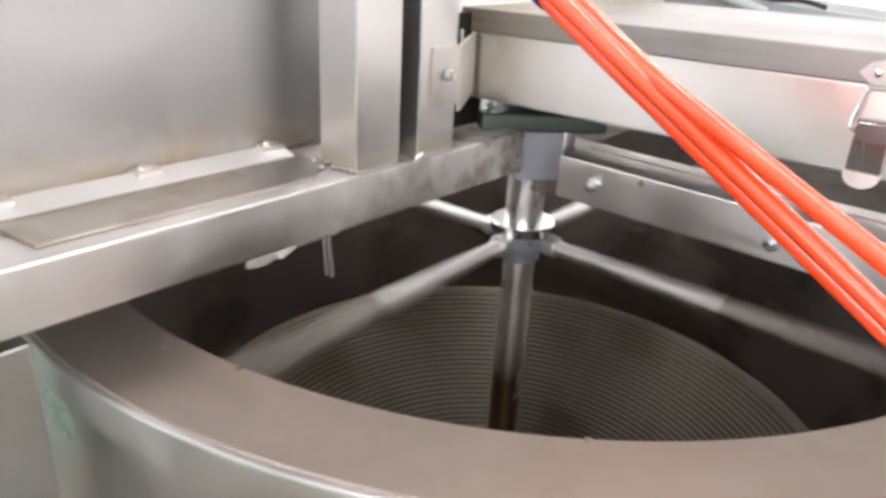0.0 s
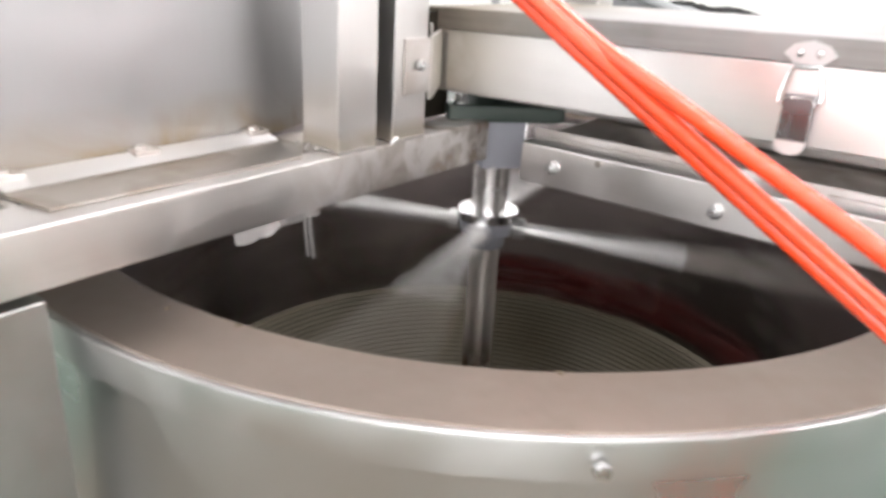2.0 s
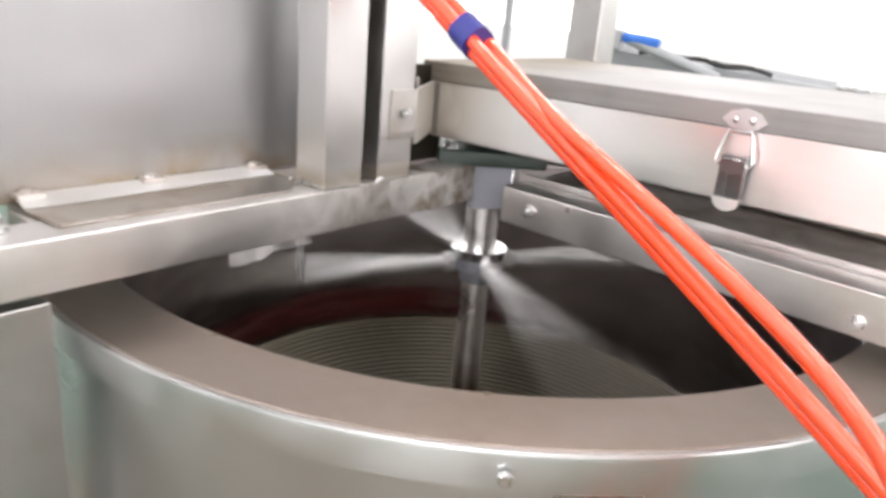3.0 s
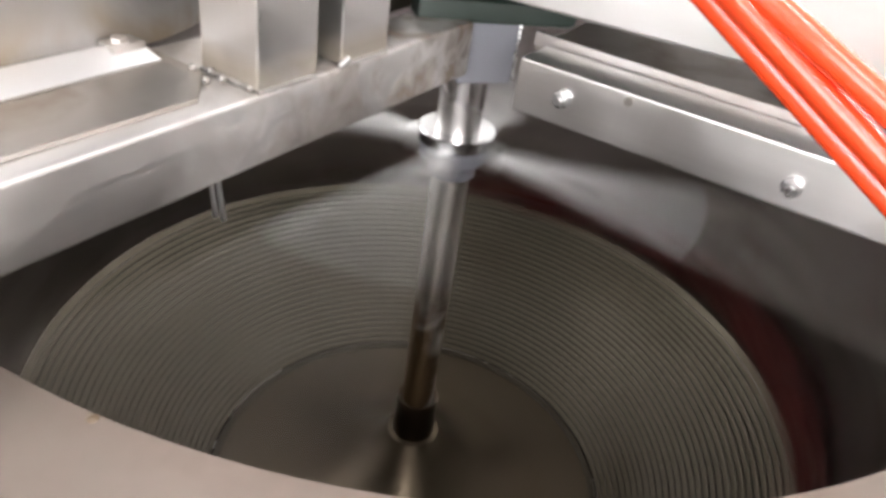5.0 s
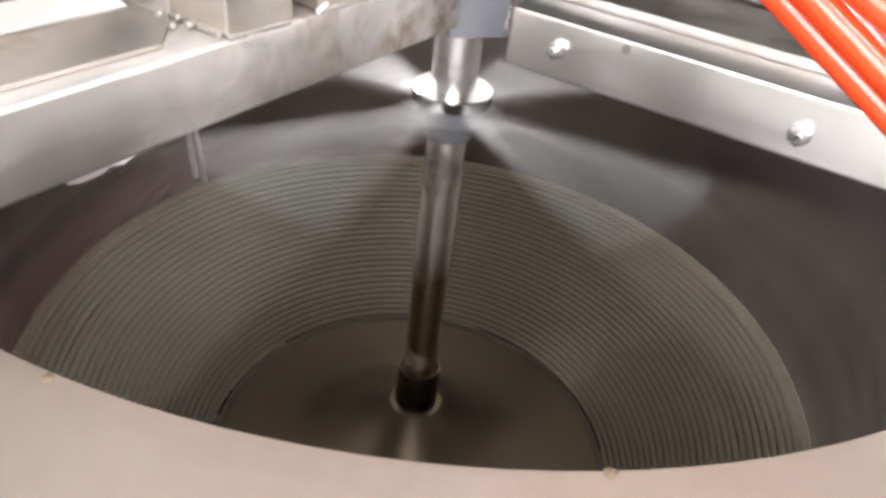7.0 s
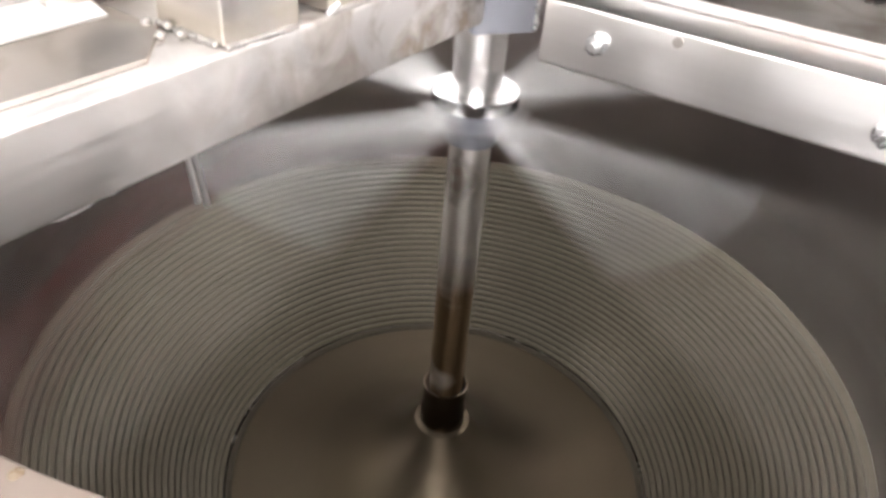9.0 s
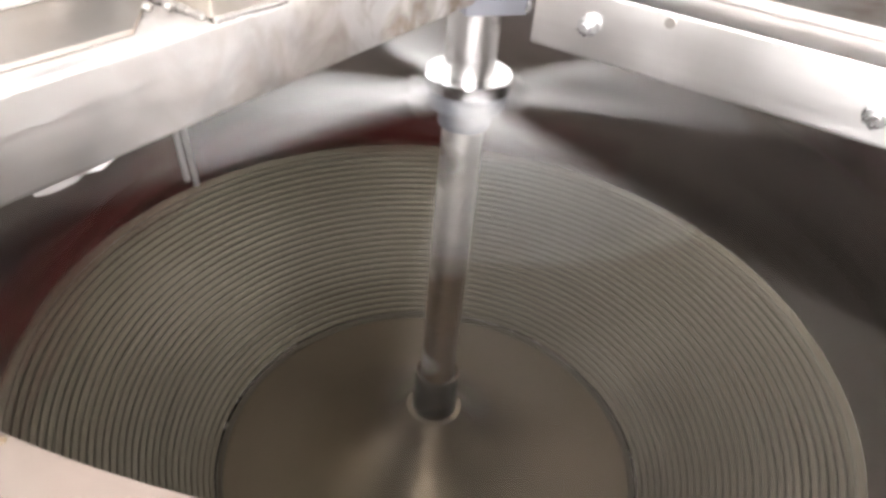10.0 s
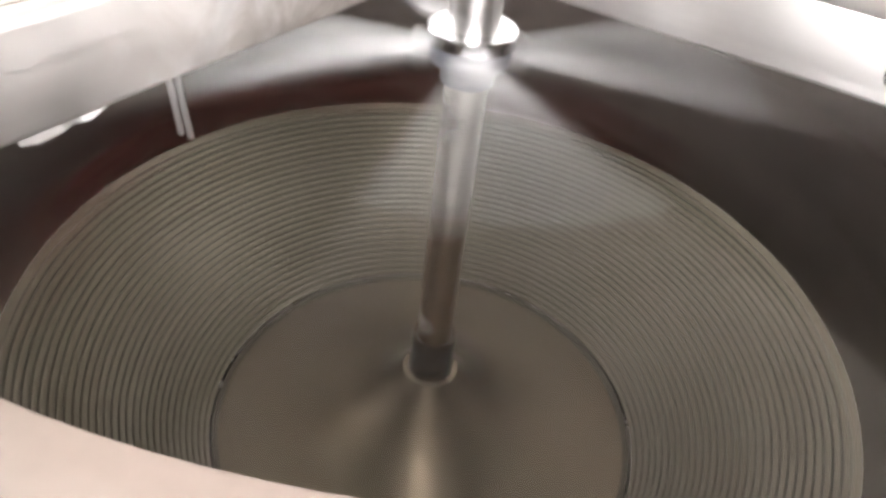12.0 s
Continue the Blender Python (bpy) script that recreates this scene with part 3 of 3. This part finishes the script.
def hanging_bits():
    pin = thing("split_pin", "bright steel split pin hanging under the beam", "pin", MACHINE)
    part("bent_wire", tube([(-0.026, -0.350, 0.757), (-0.028, -0.353, 0.80), (-0.028, -0.355, 0.848), (-0.031, -0.356, 0.855), (-0.034, -0.356, 0.848), (-0.036, -0.354, 0.80), (-0.035, -0.351, 0.757)], 0.0024, 10), strip_steel, pin)
    part("eye", tube([(-0.031 + 0.006 * math.cos(k), -0.356, 0.850 + 0.006 * math.sin(k)) for k in [i * math.pi / 6 for i in range(12)]], 0.0026, 10, True), strip_steel, pin)
    tab = thing("drip_tab", "crumpled shiny metal drip tab under the beam", "sheet metal", MACHINE)
    bm = bmesh.new()
    rng = random.Random(4)
    rows = []
    for i in range(15):
        drop = 0.016 * math.sin(math.pi * min(1, (i + 1.5) / 9)) ** 0.8
        rows.append([bm.verts.new((-0.030 + 0.004 * j + rng.uniform(-0.003, 0.003), -0.475 + 0.009 * i, 0.859 - (0.041 + 0.6 * drop) * j / 4 + rng.uniform(-0.002, 0.002))) for j in range(5)])
    for a, b in zip(rows, rows[1:]):
        for j in range(4):
            bm.faces.new((a[j], b[j], b[j + 1], a[j + 1]))
    bmesh.ops.solidify(bm, geom=list(bm.faces), thickness=0.002)
    part("sheet", bm, steel_v, tab)


hanging_bits()


# ---- hoses in front of the machine ----
def hoses():
    def bend(s, p, v, a, b):
        e = min(max(s, -0.3), 1.2)
        at = Vector(p) + e * Vector(v) + e * e * Vector(a) + e * e * e * Vector(b)
        return at + (s - e) * (Vector(v) + 2 * e * Vector(a) + 3 * e * e * Vector(b))

    def line(s):
        return bend(s, (0.0737, -0.3833, 1.0885), (0.3951, -0.2164, -0.2648), (-0.0031, -0.0105, 0.0215), (-0.0127, -0.0145, 0.0036))

    def loose(s):
        return bend(s, (0.0796, -0.4017, 1.0989), (0.4327, -0.2391, -0.2566), (0.018, 0.0105, 0.0536), (-0.1074, -0.0473, 0.0251))

    ahead = (line(1) - line(0)).normalized()
    side = ahead.cross(Vector((0.1, 0.9, -0.4))).normalized()
    if side.x < 0:
        side = -side
    back = ahead.cross(side).normalized()
    if back.y < 0:
        back = -back
    R = 0.0075
    for k in range(3):
        def way(s):
            if k == 0:
                return line(s)
            if k == 1:
                return line(s) + side * 0.8 * R - back * 1.85 * R
            w = min(1.0, max(0.0, s / 0.3))
            return (line(s) + side * 2.3 * R + back * 1.0 * R).lerp(loose(s), w * w * (3 - 2 * w))

        far = way(-0.25)
        pts = [far + Vector((-0.395, 0.21, 0)) * 0.06 * (1 - math.exp(-13 * u)) + Vector((0, 0, 0.22 * u + 1.2 * u * u)) for u in [q / 20 for q in range(20, 0, -1)]]
        pts += [way(-0.25 + 1.45 * i / 45) for i in range(46)]
        end = pts[-1]
        pts += [end + Vector((0.055 * (1 - math.exp(-4 * u)), -0.04 * (1 - math.exp(-4 * u)), -(0.18 * u + 0.58 * u * u))) for u in [q / 12 for q in range(1, 13)]]
        tagged(link("air_hose", tube(pts, R, 16), hose_mat), "glossy orange-red plastic air hose in a taped bundle", "hose", "air hoses in the bundle")
    c = line(-0.045) + side * 1.15 * R - back * 0.42 * R
    turn = Matrix((side, back, ahead)).transposed().to_4x4()
    bm = bmesh.new()
    prof = []
    for i in range(24):
        a = 2 * math.pi * i / 24
        prof.append((2.40 * R * math.copysign(abs(math.cos(a)) ** 0.7, math.cos(a)), 2.75 * R * math.copysign(abs(math.sin(a)) ** 0.7, math.sin(a)), -0.014))
    extrude(prof, (0, 0, 0.028), bm)
    tagged(link("tape_band", bm, tape_mat, m=Matrix.Translation(c) @ turn), "dark blue tape wrapped round the hoses", "tape")


hoses()


# ---- behind the machine ----
def behind():
    post = thing("rear_post", "square stainless steel post behind the belt cover", "post", MACHINE)
    part("tube", box(-0.055, 0.010, 0.27, 0.335, 0.953, 2.6, 0.004), steel_v, post)
    part("foot", box(-0.075, 0.030, 0.255, 0.350, 0.946, 0.953, 0.001), steel_v, post)
    bar = thing("thin_rail", "thin upright steel rail behind the belt cover", "rail", MACHINE)
    part("rail", rod((-0.205, 0.28, 0.945), (-0.205, 0.28, 2.6), 0.008), gray_paint, bar)
    cv = thing("conveyor", "gray steel conveyor with a blue motor end behind the machine", "conveyor", pose(-0.015, 0.98, -0.095, 0, 4, -3))
    for y in (0.0, 0.34):
        part("side_rail", box(-0.02, 2.6, y, y + 0.02, 1.08, 1.14, 0.003), gray_paint, cv)
    part("belt", box(0.0, 2.6, 0.022, 0.338, 1.105, 1.115, 0.002), white_plastic, cv, "pale conveyor belt")
    for x in (0.15, 1.2, 2.3):
        for y in (0.0, 0.32):
            part("leg", box(x, x + 0.04, y, y + 0.04, 0.098 + 0.07 * x, 1.079, 0.003), steel_v, cv)
    for i in range(16):
        part("roller", rod((0.05 + 0.16 * i, 0.021, 1.093), (0.05 + 0.16 * i, 0.339, 1.093), 0.010, 12), zinc, cv)
    part("motor", box(0.035, 0.135, -0.05, 0.03, 1.165, 1.190, 0.008), blue_plastic, cv, "blue motor cover")
    part("motor_box", box(0.0, 0.035, -0.05, 0.05, 1.141, 1.195, 0.006), gray_paint, cv)
    part("drive_tube", rod((0.05, -0.035, 1.175), (0.30, -0.035, 1.115), 0.014), gray_paint, cv)
    part("motor", box(-0.045, -0.008, -0.04, 0.05, 1.12, 1.175, 0.008), blue_plastic, cv, "blue motor cover")
    rng = random.Random(8)
    for i in (0, 1, 2, 6, 6, 7):
        x = 0.1 + 0.1 * i + rng.uniform(-0.03, 0.03)
        part("cable", tube([(x + 0.03 * q, -0.012 + 0.01 * math.sin(q * 1.3 + i), 1.143 + 0.012 * abs(math.sin(q * 0.9 + i))) for q in range(6)], 0.006, 8), black_hole, cv, "black cable loop")
    for x in (0.58, 0.80):
        part("bracket", box(x, x + 0.13, -0.03, 0.02, 1.142, 1.165, 0.004), zinc, cv)


behind()


def cardboard():
    # front sheet is unseen, added to mute green floor reflections on the casing
    for x0, x1, y0, y1 in ((-1.21, -0.74, -0.90, 0.10), (-1.24, 1.35, -2.4, -0.93)):
        tagged(link("cardboard_sheet", box(x0, x1, y0, y1, 0.0005, 0.006, 0.001), card_mat), "scuffed brown cardboard sheet lying on the floor", "cardboard", "cardboard sheets on the floor")


cardboard()


# ---- dark red food, thrown up the basket ----
def clumps():
    rng = random.Random(21)
    made = []
    for k in range(110):
        bm = bmesh.new()
        size = (rng.uniform(0.020, 0.044), rng.uniform(0.006, 0.010), rng.uniform(0.014, 0.030))
        bmesh.ops.create_icosphere(bm, subdivisions=2, radius=1.0)
        for v in bm.verts:
            d = v.co.copy()
            swell = 0.75 + 0.55 * noise.noise(d * 1.7 + Vector((k * 3.1, 0, 0))) + 0.25 * noise.noise(d * 5 + Vector((0, k, 0)))
            v.co = Vector((d.x * size[0], d.y * size[1], d.z * size[2])) * swell
        ob = link("food_clump", bm, chili)
        tagged(ob, "wet dark red clump of spiced food in the basket", "food", "food clumps in the basket")
        made.append((ob, rng.uniform(-1, 1), rng.uniform(0, 1), rng.uniform(0, 1), rng.uniform(-1, 1)))
    return made


CLUMPS = clumps()

# arm angles (degrees, to a quarter turn at first, to a whole one once the food clings) at known moments; the speed grows to about 350 turns a minute
ANGLES = [(0, 68), (0.5, 39), (1, 31), (1.5, 46), (2, 85), (2.5, 29), (4.5, 35.6), (5, -14), (5.5, -12), (6, 131), (6.5, -42), (7, 147),
          (9, 142), (9.5, -70), (10, 116), (10.5, 14), (11, -42), (11.5, -53), (12, 107)]


def free_turn(t):
    top = 7.6
    return 290 * t + 117 * t * t if t < top else 290 * top + 117 * top * top + (290 + 234 * top) * (t - top)


def spin_table():
    shift = []
    for t, a in ANGLES:
        want = a - free_turn(t)
        last = shift[-1][1] if shift else a
        step = 90 if t < 3 else 360
        want += step * round((last - want) / step)
        shift.append((t, want))
    return shift


SHIFT = spin_table()


def spin(t):
    for (t0, s0), (t1, s1) in zip(SHIFT, SHIFT[1:]):
        if t <= t1:
            k = (t - t0) / (t1 - t0)
            k = k * k * (3 - 2 * k)
            return free_turn(t) + s0 + (s1 - s0) * k
    return free_turn(t) + SHIFT[-1][1]


CLING = 32  # where the middle of the food clings, from the first arm


def motions():
    ticks = [i / FPS for i in range(int(12 * FPS) + 1)]
    walk(BASKET, [(t, pose(0, 0, 0, 0, 0, spin(t))) for t in ticks])
    for ob, spread, lift, late, tall in CLUMPS:
        begin, eases, angle, last, angles = 0.35 + 0.35 * late, [], 104 + 46 * spread, 0.0, []
        for t in ticks:
            k = min(1.0, max(0.0, (t - begin) / 0.95))
            k = k * k * (3 - 2 * k)
            angle += (spin(t) - spin(last)) * k
            last = t
            eases.append(k)
            angles.append(angle)
        slip = (spin(12) + CLING + 72 * spread - angles[-1] + 180) % 360 - 180
        rows = []
        for t, k, angle in zip(ticks, eases, angles):
            h = min(1.0, 0.02 + 0.26 * lift + 1.0 * k)
            if h < 1.0:
                r, z = 0.324 + 0.220 * h, 0.112 + 0.233 * h
                tilt = -44 * (1 - k)
            else:
                r, z, tilt = 0.560, 0.398 + 0.036 * tall, -3
            w = min(1.0, t / 0.34)
            turned = angle + slip * k - 200 * (1 - w * w * (3 - 2 * w))
            c, s = math.cos(radians(turned)), math.sin(radians(turned))
            rows.append((t, pose((r - 0.006) * c, (r - 0.006) * s, z + 0.006, tilt, 0, turned + 90)))
        walk(ob, rows)


motions()
